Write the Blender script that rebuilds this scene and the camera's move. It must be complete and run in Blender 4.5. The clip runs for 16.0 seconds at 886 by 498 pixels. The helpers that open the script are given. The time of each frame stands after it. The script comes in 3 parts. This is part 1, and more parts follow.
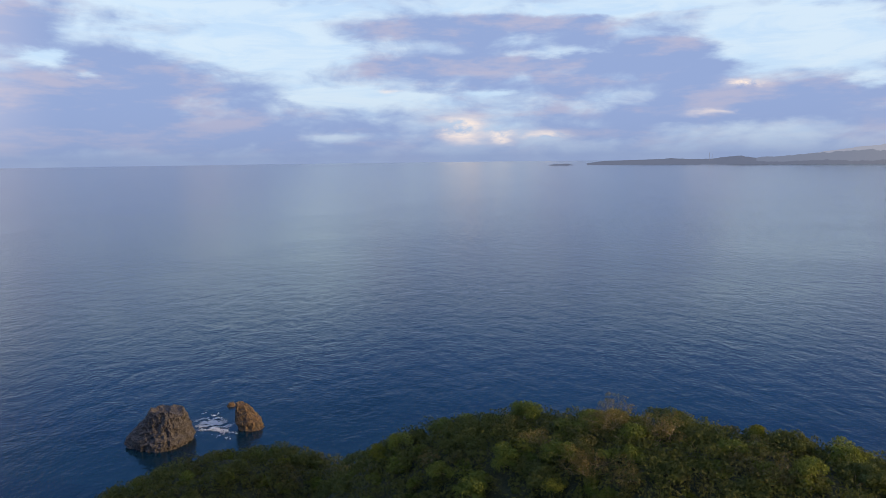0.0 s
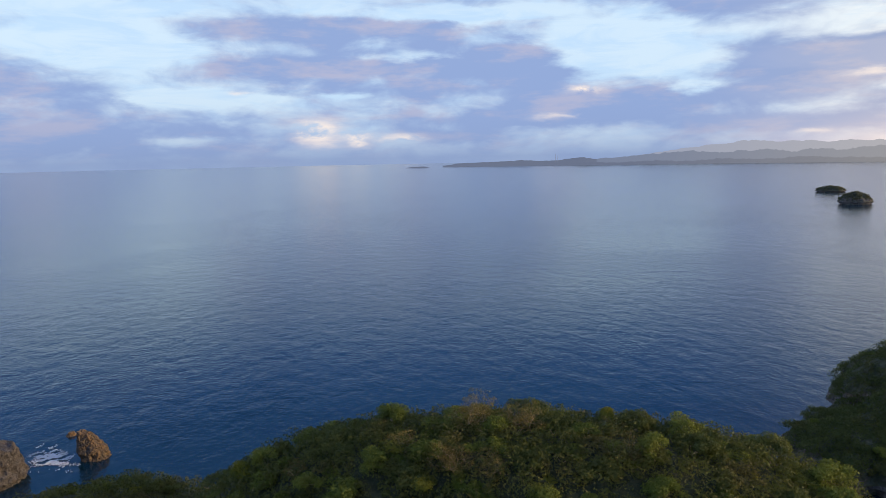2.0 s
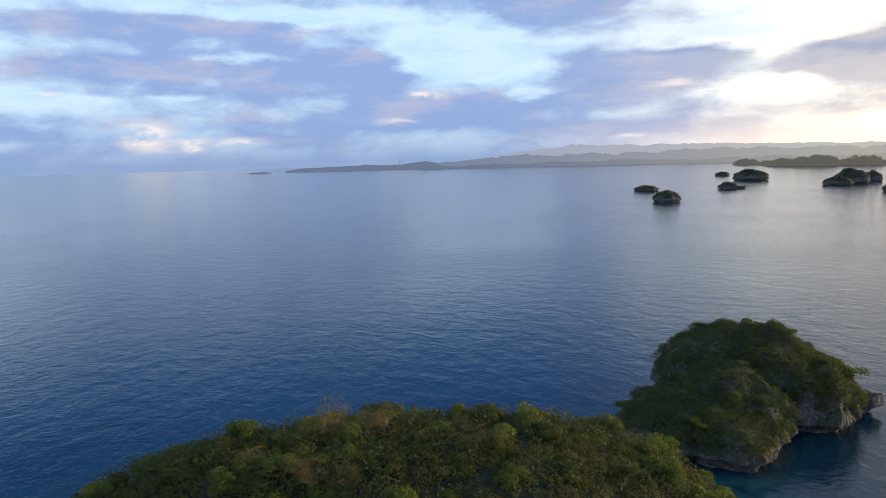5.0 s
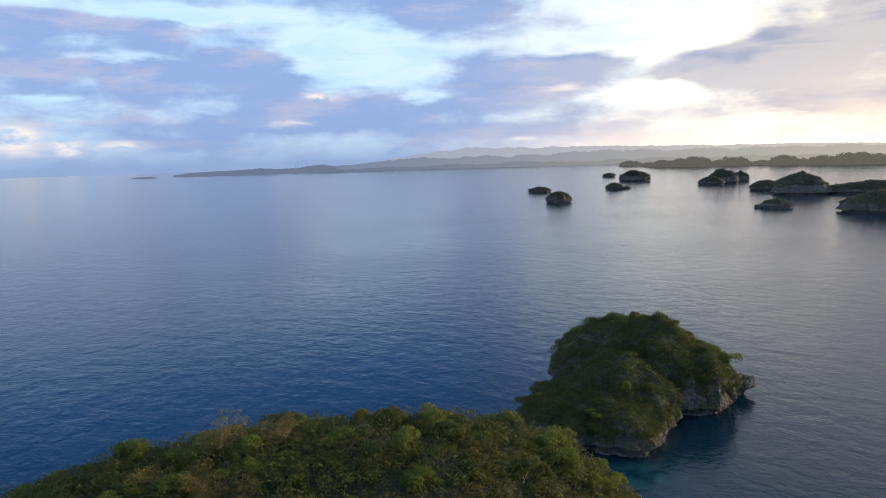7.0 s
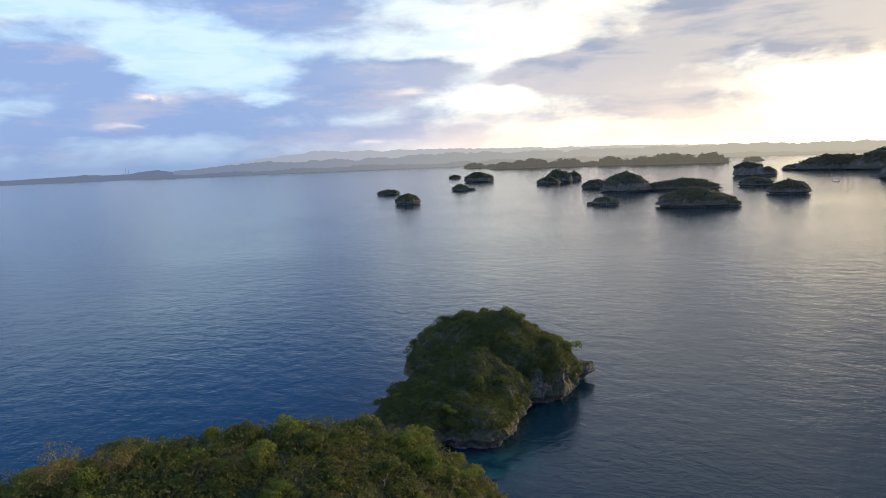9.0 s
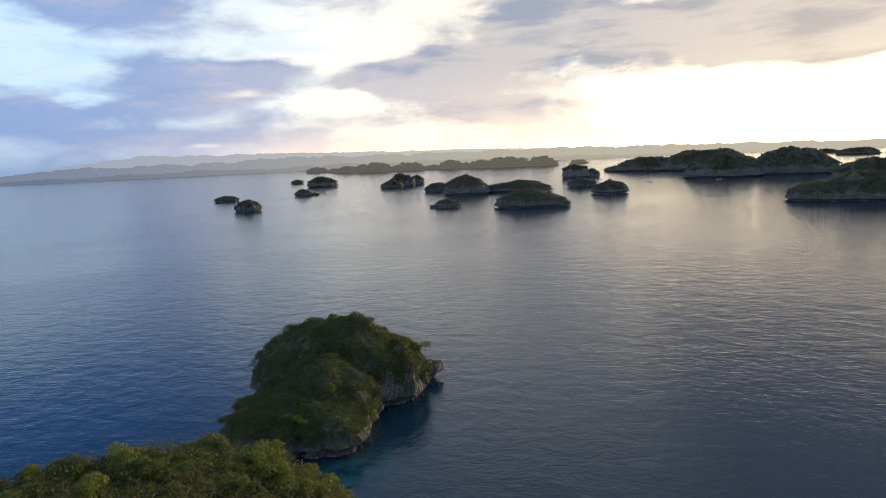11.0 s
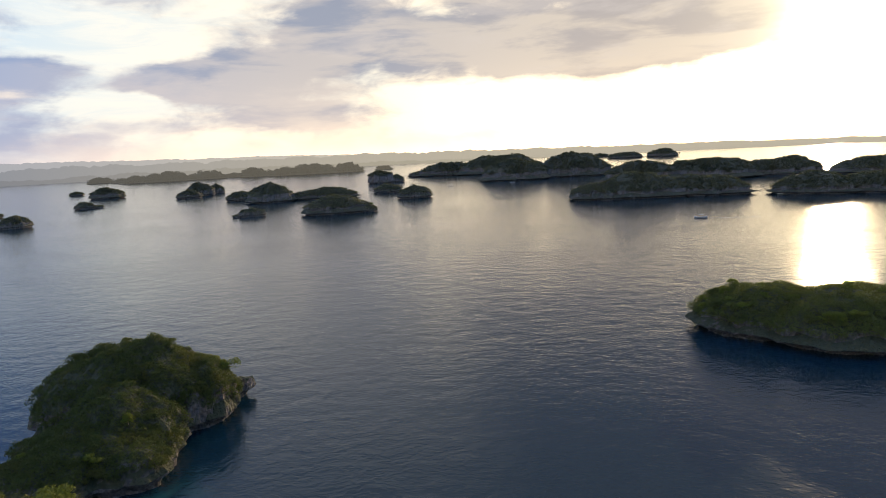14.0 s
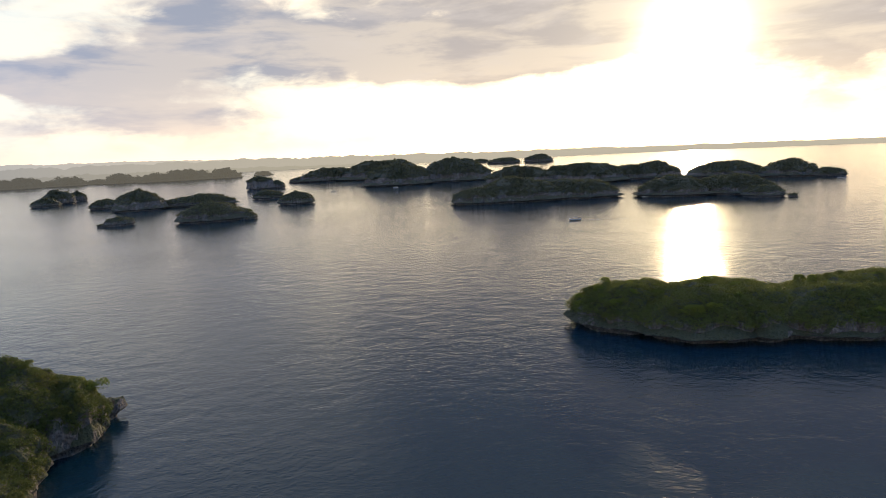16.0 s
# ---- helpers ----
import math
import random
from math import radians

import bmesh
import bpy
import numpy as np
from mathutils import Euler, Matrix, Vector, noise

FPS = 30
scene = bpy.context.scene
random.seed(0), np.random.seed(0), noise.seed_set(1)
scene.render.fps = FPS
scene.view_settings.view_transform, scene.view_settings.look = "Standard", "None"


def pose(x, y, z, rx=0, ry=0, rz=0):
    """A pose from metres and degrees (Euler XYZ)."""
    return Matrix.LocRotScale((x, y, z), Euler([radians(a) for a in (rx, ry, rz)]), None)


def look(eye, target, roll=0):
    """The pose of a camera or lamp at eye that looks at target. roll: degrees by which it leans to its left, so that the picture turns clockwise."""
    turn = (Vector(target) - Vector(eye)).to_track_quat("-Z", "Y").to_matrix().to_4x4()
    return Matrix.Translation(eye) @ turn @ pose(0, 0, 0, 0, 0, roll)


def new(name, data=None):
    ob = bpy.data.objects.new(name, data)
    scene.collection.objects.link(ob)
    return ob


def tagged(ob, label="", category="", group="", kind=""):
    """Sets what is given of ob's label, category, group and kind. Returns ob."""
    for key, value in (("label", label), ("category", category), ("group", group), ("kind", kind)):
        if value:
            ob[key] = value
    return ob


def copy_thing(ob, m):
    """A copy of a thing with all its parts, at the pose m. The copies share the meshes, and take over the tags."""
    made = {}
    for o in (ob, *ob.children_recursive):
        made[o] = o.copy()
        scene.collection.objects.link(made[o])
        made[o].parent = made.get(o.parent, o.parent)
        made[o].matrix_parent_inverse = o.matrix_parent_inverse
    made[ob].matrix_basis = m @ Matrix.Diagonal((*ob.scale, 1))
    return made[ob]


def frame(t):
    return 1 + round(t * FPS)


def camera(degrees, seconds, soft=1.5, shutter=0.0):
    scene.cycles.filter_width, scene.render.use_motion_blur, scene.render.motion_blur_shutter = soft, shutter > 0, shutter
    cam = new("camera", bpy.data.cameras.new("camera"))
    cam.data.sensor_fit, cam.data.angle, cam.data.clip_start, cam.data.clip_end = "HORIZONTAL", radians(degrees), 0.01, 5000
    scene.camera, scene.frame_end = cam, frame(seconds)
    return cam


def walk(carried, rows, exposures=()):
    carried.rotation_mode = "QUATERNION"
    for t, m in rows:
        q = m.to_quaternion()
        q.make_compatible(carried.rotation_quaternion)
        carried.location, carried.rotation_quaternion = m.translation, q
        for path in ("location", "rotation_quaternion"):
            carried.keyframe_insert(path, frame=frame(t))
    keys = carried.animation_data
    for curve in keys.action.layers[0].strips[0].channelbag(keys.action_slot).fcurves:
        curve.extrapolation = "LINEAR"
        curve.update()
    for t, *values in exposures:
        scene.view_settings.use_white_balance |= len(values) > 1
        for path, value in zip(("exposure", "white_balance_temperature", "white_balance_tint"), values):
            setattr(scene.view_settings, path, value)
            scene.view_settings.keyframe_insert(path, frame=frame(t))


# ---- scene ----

# ================= camera: a drone hovering 45 m above the sea, turning to the right =================
EYE = 45.0
cam = camera(67.4, 16.0, soft=0.9)
PATH = [
    (0.0, 82.02, 0.66, -0.09), (0.5, 82.07, 0.72, -2.82), (1.0, 82.10, 0.81, -5.85), (1.5, 82.11, 0.92, -9.01),
    (2.0, 82.11, 1.11, -12.24), (2.5, 82.13, 1.21, -14.97), (3.0, 82.13, 1.23, -17.28), (3.5, 82.11, 1.32, -19.31),
    (4.0, 82.14, 1.39, -21.50), (6.5, 82.21, 1.65, -31.68), (7.0, 82.20, 1.71, -34.22), (7.5, 82.19, 1.77, -36.87),
    (8.0, 82.18, 1.94, -39.67), (8.5, 82.12, 2.02, -43.09), (9.0, 82.03, 2.19, -47.17), (11.5, 81.78, 2.52, -64.05),
    (12.0, 81.68, 2.65, -68.08), (12.5, 81.57, 2.79, -72.29), (13.0, 81.53, 2.84, -75.11), (13.5, 81.56, 2.88, -76.29),
    (14.0, 81.62, 2.86, -77.09), (14.5, 81.64, 2.82, -78.84), (15.0, 81.61, 2.86, -81.33), (15.5, 81.58, 2.91, -84.30),
    (16.0, 81.59, 2.72, -87.10),
]
walk(cam, [(t, pose(0, 0, EYE, rx, ry, rz)) for t, rx, ry, rz in PATH], exposures=[(0.0, -0.05, 6950, 17), (3.5, 0.0, 6600, 13), (7.0, 0.1, 6550, 12), (9.0, 0.1, 6600, 11), (14.0, -0.05, 6850, 12), (16.0, 0.0, 6850, 12)])

# ================= world, sun =================
SUN_AZ, SUN_EL = radians(107.5), radians(8.0)
SUN_DIR = Vector((math.sin(SUN_AZ) * math.cos(SUN_EL), math.cos(SUN_AZ) * math.cos(SUN_EL), math.sin(SUN_EL)))
sun_data = bpy.data.lights.new("sun", "SUN")
sun_data.energy, sun_data.angle, sun_data.color = 3.3, radians(0.6), (1.0, 0.76, 0.46)
sun_lamp = new("sun", sun_data)
sun_lamp.matrix_world = look(SUN_DIR * 100, (0, 0, 0))

# cloud masses and clear gaps of the evening sky: bearing, elevation, half width, half height (degrees), amount
CLOUDS = [
    (-26.1, 5.0, 8.4, 2.3, 1.0), (-31.2, 9.5, 2.1, 1.5, 0.8), (1.9, 10.2, 10.2, 1.0, 1.0), (20.3, 8.3, 5.0, 1.0, 0.9), (5.7, 7.6, 14.2, 0.8, 0.9),
    (21.2, 6.5, 4.5, 0.6, 0.8), (10.3, 5.3, 9.6, 1.0, 0.5), (27.6, 4.5, 6.4, 0.9, 0.8), (18.4, 3.0, 4.7, 0.7, 0.8), (13.1, 1.9, 4.1, 0.6, 0.6),
    (-19.9, 1.8, 13.8, 1.2, 0.7), (-14.5, 4.9, 2.0, 0.6, 0.7), (33.4, 11.6, 6.1, 1.4, 1.0), (39.9, 5.9, 5.6, 1.6, 0.9), (57.1, 5.8, 4.8, 1.0, 1.0),
    (65.9, 8.5, 2.4, 1.4, 0.6), (25.6, 3.4, 8.8, 0.9, 0.8), (39.8, 2.3, 9.0, 0.6, 0.5),
]
EAST_CLOUDS = [
    (69.6, 10.4, 4.2, 2.1, 1.2), (83.3, 9.0, 10.9, 1.8, 0.9), (96.4, 8.3, 6.9, 1.5, 0.9), (61.9, 3.1, 6.3, 1.0, 0.5), (94.3, 7.0, 6.5, 0.7, 0.6),
    # the bank at 102, 18 is added above the view to darken the sea's reflection
    (117.9, 6.5, 2.8, 1.9, 0.5), (64.9, 6.8, 4.1, 1.2, 0.6), (102.0, 18.0, 20.0, 6.0, 0.9),
    (104.0, 10.8, 8.0, 2.0, 0.9), (113.0, 9.0, 6.0, 2.4, 0.8), (88.0, 6.6, 8.0, 0.9, 0.6), (60.0, 8.0, 3.0, 1.0, 0.7), (67.0, 3.6, 6.0, 1.1, 0.7), (57.0, 7.2, 2.0, 0.6, 0.5), (47.0, 7.4, 3.0, 0.7, 0.6),
]
GAPS = [
    (-29.8, 7.6, 1.2, 0.6, 1.0), (-13.9, 8.8, 6.2, 1.7, 1.0), (-16.4, 11.5, 8.1, 0.6, 0.8), (-6.7, 5.0, 7.0, 0.6, 1.0), (-9.1, 1.6, 2.8, 0.3, 0.6),
    (10.3, 8.3, 4.1, 0.4, 0.7), (27.8, 7.4, 4.4, 1.1, 1.0), (14.7, 11.5, 8.3, 0.4, 1.0), (-26.4, 6.5, 0.7, 0.4, 0.5), (25.9, 9.2, 5.5, 2.2, 1.0),
    (51.2, 9.2, 4.7, 1.5, 0.7), (51.7, 4.9, 3.5, 0.8, 0.9), (32.3, 4.9, 1.2, 0.6, 0.8), (58.0, 2.1, 6.0, 0.8, 0.5), (14.6, 11.9, 4.2, 0.4, 0.6),
    (4.3, 5.3, 1.8, 0.3, 0.7),
]
EAST_GAPS = [
    (51.0, 8.8, 7.0, 1.8, 0.25), (51.3, 4.6, 3.6, 0.7, 0.9), (85.5, 3.2, 15.8, 1.6, 1.0), (75.2, 5.0, 2.8, 0.5, 0.8), (106.4, 4.4, 3.6, 1.8, 0.8),
    # the gap at 62, 20 is added above the view to brighten the sea
    (102.3, 5.6, 5.6, 1.2, 0.5), (62.0, 20.0, 14.0, 7.0, 0.6),
]
LIT = [
    (1.8, 2.2, 1.4, 0.9, 1.3), (5.1, 1.6, 1.0, 0.4, 1.0), (8.7, 1.6, 1.3, 0.3, 0.7), (23.9, 5.3, 1.1, 0.3, 1.1), (21.8, 3.1, 1.7, 0.2, 0.5),
    (45.0, 5.4, 1.3, 0.2, 0.8), (41.7, 1.6, 1.3, 0.2, 0.6), (49.5, 3.2, 0.9, 0.2, 0.6), (-4.3, 5.6, 0.7, 0.2, 0.5), (-27.2, 6.3, 0.5, 0.4, 0.5),
]


class Nodes:
    """A node tree with short ways to add nodes: every method returns an output socket."""

    def __init__(self, tree):
        self.tree = tree
        tree.nodes.clear()

    def add(self, kind, **settings):
        n = self.tree.nodes.new(kind)
        for key, value in settings.items():
            setattr(n, key, value)
        return n

    def plug(self, socket, value):
        if isinstance(value, bpy.types.NodeSocket):
            self.tree.links.new(value, socket)
        elif value is not None:
            if isinstance(value, tuple) and len(value) == 3 and socket.type == "RGBA":
                value = (*value, 1.0)
            socket.default_value = value

    def math(self, op, a, b=None, c=None, clamp=False):
        n = self.add("ShaderNodeMath", operation=op, use_clamp=clamp)
        for s, v in zip(n.inputs, (a, b, c)):
            self.plug(s, v)
        return n.outputs[0]

    def vec(self, op, a, b=None):
        n = self.add("ShaderNodeVectorMath", operation=op)
        for s, v in zip(n.inputs, (a, b)):
            self.plug(s, v)
        return n.outputs["Value" if op in ("DOT_PRODUCT", "LENGTH") else "Vector"]

    def xyz(self, x, y, z):
        n = self.add("ShaderNodeCombineXYZ")
        for s, v in zip(n.inputs, (x, y, z)):
            self.plug(s, v)
        return n.outputs[0]

    def ramp(self, v, a, b, lo=0.0, hi=1.0):
        n = self.add("ShaderNodeMapRange", interpolation_type="SMOOTHSTEP")
        for s, q in zip(n.inputs, (v, a, b, lo, hi)):
            self.plug(s, q)
        return n.outputs[0]

    def mix(self, f, a, b, kind="MIX"):
        n = self.add("ShaderNodeMix", data_type="RGBA", blend_type=kind)
        self.plug(n.inputs[0], f), self.plug(n.inputs[6], a), self.plug(n.inputs[7], b)
        return n.outputs[2]

    def noise(self, vector, scale, detail=4.0, rough=0.55, warp=0.0, color=False):
        n = self.add("ShaderNodeTexNoise")
        self.plug(n.inputs["Vector"], vector)
        for key, v in (("Scale", scale), ("Detail", detail), ("Roughness", rough), ("Distortion", warp)):
            self.plug(n.inputs[key], v)
        return n.outputs["Color" if color else 0]


def build_world():
    world = bpy.data.worlds.new("evening_sky")
    scene.world = world
    world.use_nodes = True
    g = Nodes(world.node_tree)
    way = g.add("ShaderNodeTexCoord").outputs["Generated"]
    sep = g.add("ShaderNodeSeparateXYZ")
    g.plug(sep.inputs[0], way)
    x, y, z = sep.outputs
    az = g.math("ARCTAN2", x, y)
    el = g.math("ARCSINE", z)
    up = g.math("MAXIMUM", el, 0.0)
    flat = g.xyz(az, g.math("MULTIPLY", el, 3.4), 0.0)
    warp = g.noise(flat, 9.0, 5.0, 0.6, color=True)
    bend = g.vec("MULTIPLY", g.vec("SUBTRACT", warp, (0.5, 0.5, 0.5)), (0.10, 0.030, 0.0))
    spot = g.vec("ADD", g.xyz(az, el, 0.0), bend)
    fine = g.noise(g.xyz(az, g.math("MULTIPLY", el, 2.3), 1.7), 13.0, 7.0, 0.56, 0.35)
    broad = g.noise(g.xyz(az, g.math("MULTIPLY", el, 4.5), 5.1), 5.0, 4.0, 0.5)

    def blobs(rows):
        total = 0.0
        for a, e, w, h, amount in rows:
            d = g.vec("MULTIPLY", g.vec("SUBTRACT", spot, (radians(a), radians(e), 0.0)), (1 / radians(w), 1 / radians(h), 0.0))
            fall = g.math("POWER", 0.42, g.vec("DOT_PRODUCT", d, d))
            total = g.math("MULTIPLY_ADD", fall, amount, total)
        return total

    density = g.math("MULTIPLY_ADD", fine, 0.95, g.math("MULTIPLY_ADD", broad, 0.55, -0.24))
    density = g.math("MULTIPLY_ADD", g.math("MULTIPLY_ADD", blobs(EAST_CLOUDS), 1.35, blobs(CLOUDS)), 0.55, density)
    density = g.math("MULTIPLY_ADD", blobs(GAPS + EAST_GAPS), -0.62, density)
    mask = g.ramp(density, 0.28, 0.78)
    # how near the bearing is to the sun's
    toward = g.math("ADD", g.math("MULTIPLY", g.math("SINE", az), math.sin(SUN_AZ)), g.math("MULTIPLY", g.math("COSINE", az), math.cos(SUN_AZ)))
    s = g.ramp(toward, 0.20, 0.82)
    sky = g.add("ShaderNodeTexSky", sky_type="NISHITA", sun_disc=False, sun_elevation=SUN_EL, sun_rotation=SUN_AZ)
    blue = g.vec("MULTIPLY", sky.outputs[0], (0.10, 0.10, 0.10))
    clear = g.mix(0.80, blue, g.mix(s, (0.76, 1.02, 1.24), (1.48, 1.34, 1.09)))
    wisp = g.ramp(g.noise(g.xyz(az, g.math("MULTIPLY", el, 5.0), 7.7), 9.0, 6.0, 0.6, 0.6), 0.40, 0.66)
    clear = g.mix(g.math("MULTIPLY", wisp, 0.42), clear, g.vec("MULTIPLY", clear, (0.62, 0.80, 1.0)))
    blaze = g.ramp(toward, 0.78, 0.995)
    clear = g.mix(blaze, clear, (2.5, 2.12, 1.42))
    patch = g.ramp(g.noise(g.xyz(az, g.math("MULTIPLY", el, 4.5), 3.3), 6.0, 5.0, 0.55, 0.3), 0.42, 0.62)
    shade = g.mix(blaze, g.mix(s, (0.29, 0.43, 0.74), g.mix(patch, (0.62, 0.60, 0.60), (0.35, 0.40, 0.51))), g.mix(patch, (0.76, 0.69, 0.60), (0.52, 0.49, 0.48)))
    rosy = g.ramp(g.noise(g.xyz(az, g.math("MULTIPLY", el, 4.0), 9.3), 7.0, 5.0, 0.6), 0.46, 0.66)
    shade = g.mix(g.math("MULTIPLY", rosy, 0.42), shade, g.mix(s, (0.68, 0.62, 0.68), (0.72, 0.68, 0.66)))
    fill_clouds = g.ramp(g.math("MULTIPLY", toward, -1.0), 0.72, 1.0)  # unseen clouds opposite the sun, made bright to light the islands' near sides
    shade = g.mix(fill_clouds, shade, (1.6, 1.4, 1.22))
    col = g.mix(mask, clear, shade)
    high = g.ramp(el, radians(11.5), radians(18.0))
    col = g.mix(g.math("MULTIPLY", high, 0.9), col, g.mix(mask, g.mix(s, (0.03, 0.25, 0.82), (0.62, 0.63, 0.68)), g.mix(fill_clouds, g.mix(s, (0.05, 0.21, 0.60), (0.20, 0.23, 0.32)), (0.95, 0.85, 0.80))))
    haze = g.math("MULTIPLY", g.math("POWER", 0.30, g.math("DIVIDE", up, radians(2.6))), 0.88)
    col = g.mix(haze, col, g.mix(s, (0.25, 0.36, 0.60), g.mix(blaze, (1.95, 1.50, 1.05), (3.6, 2.6, 1.45))))
    lit = g.math("MULTIPLY", blobs(LIT), g.ramp(fine, 0.40, 0.52), clamp=True)
    col = g.mix(lit, col, (1.0, 0.92, 0.84))
    near_sun = g.vec("DOT_PRODUCT", way, tuple(SUN_DIR))
    near_sun = g.math("MAXIMUM", near_sun, 0.0)
    glow = g.math("MULTIPLY_ADD", g.math("POWER", near_sun, 900.0), 5.0, g.math("MULTIPLY", g.math("POWER", near_sun, 110.0), 0.42))
    col = g.mix(1.0, col, g.vec("MULTIPLY", g.xyz(glow, glow, glow), (1.0, 0.84, 0.50)), "ADD")
    back = g.add("ShaderNodeBackground")
    g.plug(back.inputs[0], col)
    back.inputs[1].default_value = 1.0
    g.plug(g.add("ShaderNodeOutputWorld").inputs[0], back.outputs[0])


build_world()


# ================= materials =================
def material(name):
    m = bpy.data.materials.new(name)
    m.use_nodes = True
    return m, Nodes(m.node_tree)


def finish(g, shader):
    g.plug(g.add("ShaderNodeOutputMaterial").inputs[0], shader)


def principled(g, color, rough=0.6, normal=None, **more):
    b = g.add("ShaderNodeBsdfPrincipled")
    g.plug(b.inputs["Base Color"], color), g.plug(b.inputs["Roughness"], rough), g.plug(b.inputs["Normal"], normal)
    for key, v in more.items():
        g.plug(b.inputs[key.replace("_", " ")], v)
    return b.outputs[0]


def bump(g, height, distance, strength=1.0, normal=None):
    n = g.add("ShaderNodeBump")
    g.plug(n.inputs["Height"], height), g.plug(n.inputs["Normal"], normal)
    n.inputs["Distance"].default_value, n.inputs["Strength"].default_value = distance, strength
    return n.outputs[0]


def sea_material():
    m, g = material("sea_water")
    place = g.add("ShaderNodeNewGeometry").outputs["Position"]
    turn = g.add("ShaderNodeMapping")
    g.plug(turn.inputs["Vector"], place)
    turn.inputs["Rotation"].default_value = (0, 0, radians(62))
    turn.inputs["Scale"].default_value = (1.0, 0.8, 1.0)
    p = turn.outputs[0]
    swell = g.noise(p, 0.17, 3.0, 0.6, 0.3)
    chop = g.noise(p, 0.5, 4.0, 0.62, 0.35)
    ripple = g.noise(p, 1.5, 3.0, 0.6, 0.2)
    calm = g.ramp(g.noise(place, 0.012, 3.0, 0.55, 0.8), 0.35, 0.65, 0.60, 1.0)
    n = bump(g, swell, 0.20)
    n = bump(g, g.math("MULTIPLY", chop, calm), 0.09, 1.0, n)
    n = bump(g, g.math("MULTIPLY", ripple, calm), 0.055, 1.0, n)
    tone = g.mix(g.noise(place, 0.006, 3.0), (0.004, 0.025, 0.040), (0.005, 0.031, 0.050))
    shoal = g.vec("MULTIPLY", g.vec("SUBTRACT", place, (72.0, 57.5, 0.0)), (1 / 7.0, 1 / 5.0, 0.0))
    near = g.math("POWER", 0.3, g.vec("DOT_PRODUCT", shoal, shoal))
    near = g.math("MULTIPLY", near, g.ramp(g.noise(place, 0.25, 3.0), 0.3, 0.65))
    tone = g.mix(g.math("MULTIPLY", near, 0.6), tone, (0.03, 0.13, 0.12))
    finish(g, principled(g, tone, 0.11, n, IOR=1.33, Specular_IOR_Level=0.52, Specular_Tint=(0.55, 0.83, 0.98)))
    return m


def rock_material(name, dark, light, rust=(0.22, 0.13, 0.07), rust_amount=0.3, grain=1.0, soil=0.0):
    m, g = material(name)
    place = g.add("ShaderNodeNewGeometry").outputs["Position"]
    big = g.noise(place, 0.25 * grain, 5.0, 0.6, 0.5)
    mid = g.noise(place, 1.4 * grain, 6.0, 0.65, 0.4)
    streak = g.noise(g.vec("MULTIPLY", place, (1.0, 1.0, 0.16)), 1.1 * grain, 4.0, 0.6)
    col = g.mix(g.ramp(mid, 0.32, 0.68), dark, light)
    col = g.mix(g.math("MULTIPLY", g.ramp(streak, 0.48, 0.62), 0.6), col, (0.07, 0.062, 0.052))
    col = g.mix(g.math("MULTIPLY", g.ramp(big, 0.48, 0.64), rust_amount), col, rust)
    up = g.add("ShaderNodeSeparateXYZ")
    g.plug(up.inputs[0], g.add("ShaderNodeNewGeometry").outputs["True Normal"])
    level = g.ramp(g.math("ADD", up.outputs[2], g.math("MULTIPLY", mid, 0.3)), 0.36, 0.66)
    col = g.mix(g.math("MULTIPLY", level, soil), col, (0.060, 0.066, 0.026))
    pit = g.add("ShaderNodeTexVoronoi")
    g.plug(pit.inputs["Vector"], place)
    pit.inputs["Scale"].default_value = 1.6 * grain
    n = bump(g, pit.outputs[0], 0.35 / grain)
    n = bump(g, mid, 0.5 / grain, 1.0, n)
    finish(g, principled(g, col, 0.92, n))
    return m


def leaf_material(name, low, high, dry=(0.16, 0.12, 0.03), dry_amount=0.25, through_light=0.42):
    m, g = material(name)
    geo = g.add("ShaderNodeNewGeometry")
    own = g.add("ShaderNodeObjectInfo").outputs["Random"]
    patch = g.noise(geo.outputs["Position"], 0.22, 3.0, 0.6)
    pick = g.math("ADD", g.math("MULTIPLY", geo.outputs["Random Per Island"], 0.2), g.math("MULTIPLY", own, 0.75))
    col = g.mix(pick, low, high)
    col = g.mix(g.math("MULTIPLY", g.ramp(patch, 0.50, 0.66), dry_amount), col, dry)
    face = principled(g, col, 0.62, None, Specular_IOR_Level=0.25)
    thin = g.add("ShaderNodeBsdfTranslucent")
    g.plug(thin.inputs[0], g.mix(0.5, col, (0.10, 0.13, 0.02)))
    both = g.add("ShaderNodeMixShader")
    both.inputs[0].default_value = through_light
    g.plug(both.inputs[1], face), g.plug(both.inputs[2], thin.outputs[0])
    finish(g, both.outputs[0])
    return m


def bark_material():
    m, g = material("pale_bark")
    place = g.add("ShaderNodeTexCoord").outputs["Object"]
    n = g.noise(place, 6.0, 4.0)
    finish(g, principled(g, g.mix(n, (0.30, 0.22, 0.12), (0.50, 0.38, 0.22)), 0.85, bump(g, n, 0.03)))
    return m


def soil_material():
    m, g = material("undergrowth_soil")
    place = g.add("ShaderNodeNewGeometry").outputs["Position"]
    n = g.noise(place, 1.3, 5.0, 0.65)
    finish(g, principled(g, g.mix(g.ramp(n, 0.35, 0.65), (0.022, 0.030, 0.010), (0.055, 0.058, 0.022)), 0.95, bump(g, n, 0.5)))
    return m


def plain_material(name, color, rough=0.6, spread=0.25, scale=2.0, metal=0.0):
    m, g = material(name)
    n = g.noise(g.add("ShaderNodeTexCoord").outputs["Object"], scale, 4.0)
    worn = tuple(c * (1 - spread) for c in color)
    finish(g, principled(g, g.mix(n, worn, color), rough, bump(g, n, 0.01), Metallic=metal))
    return m


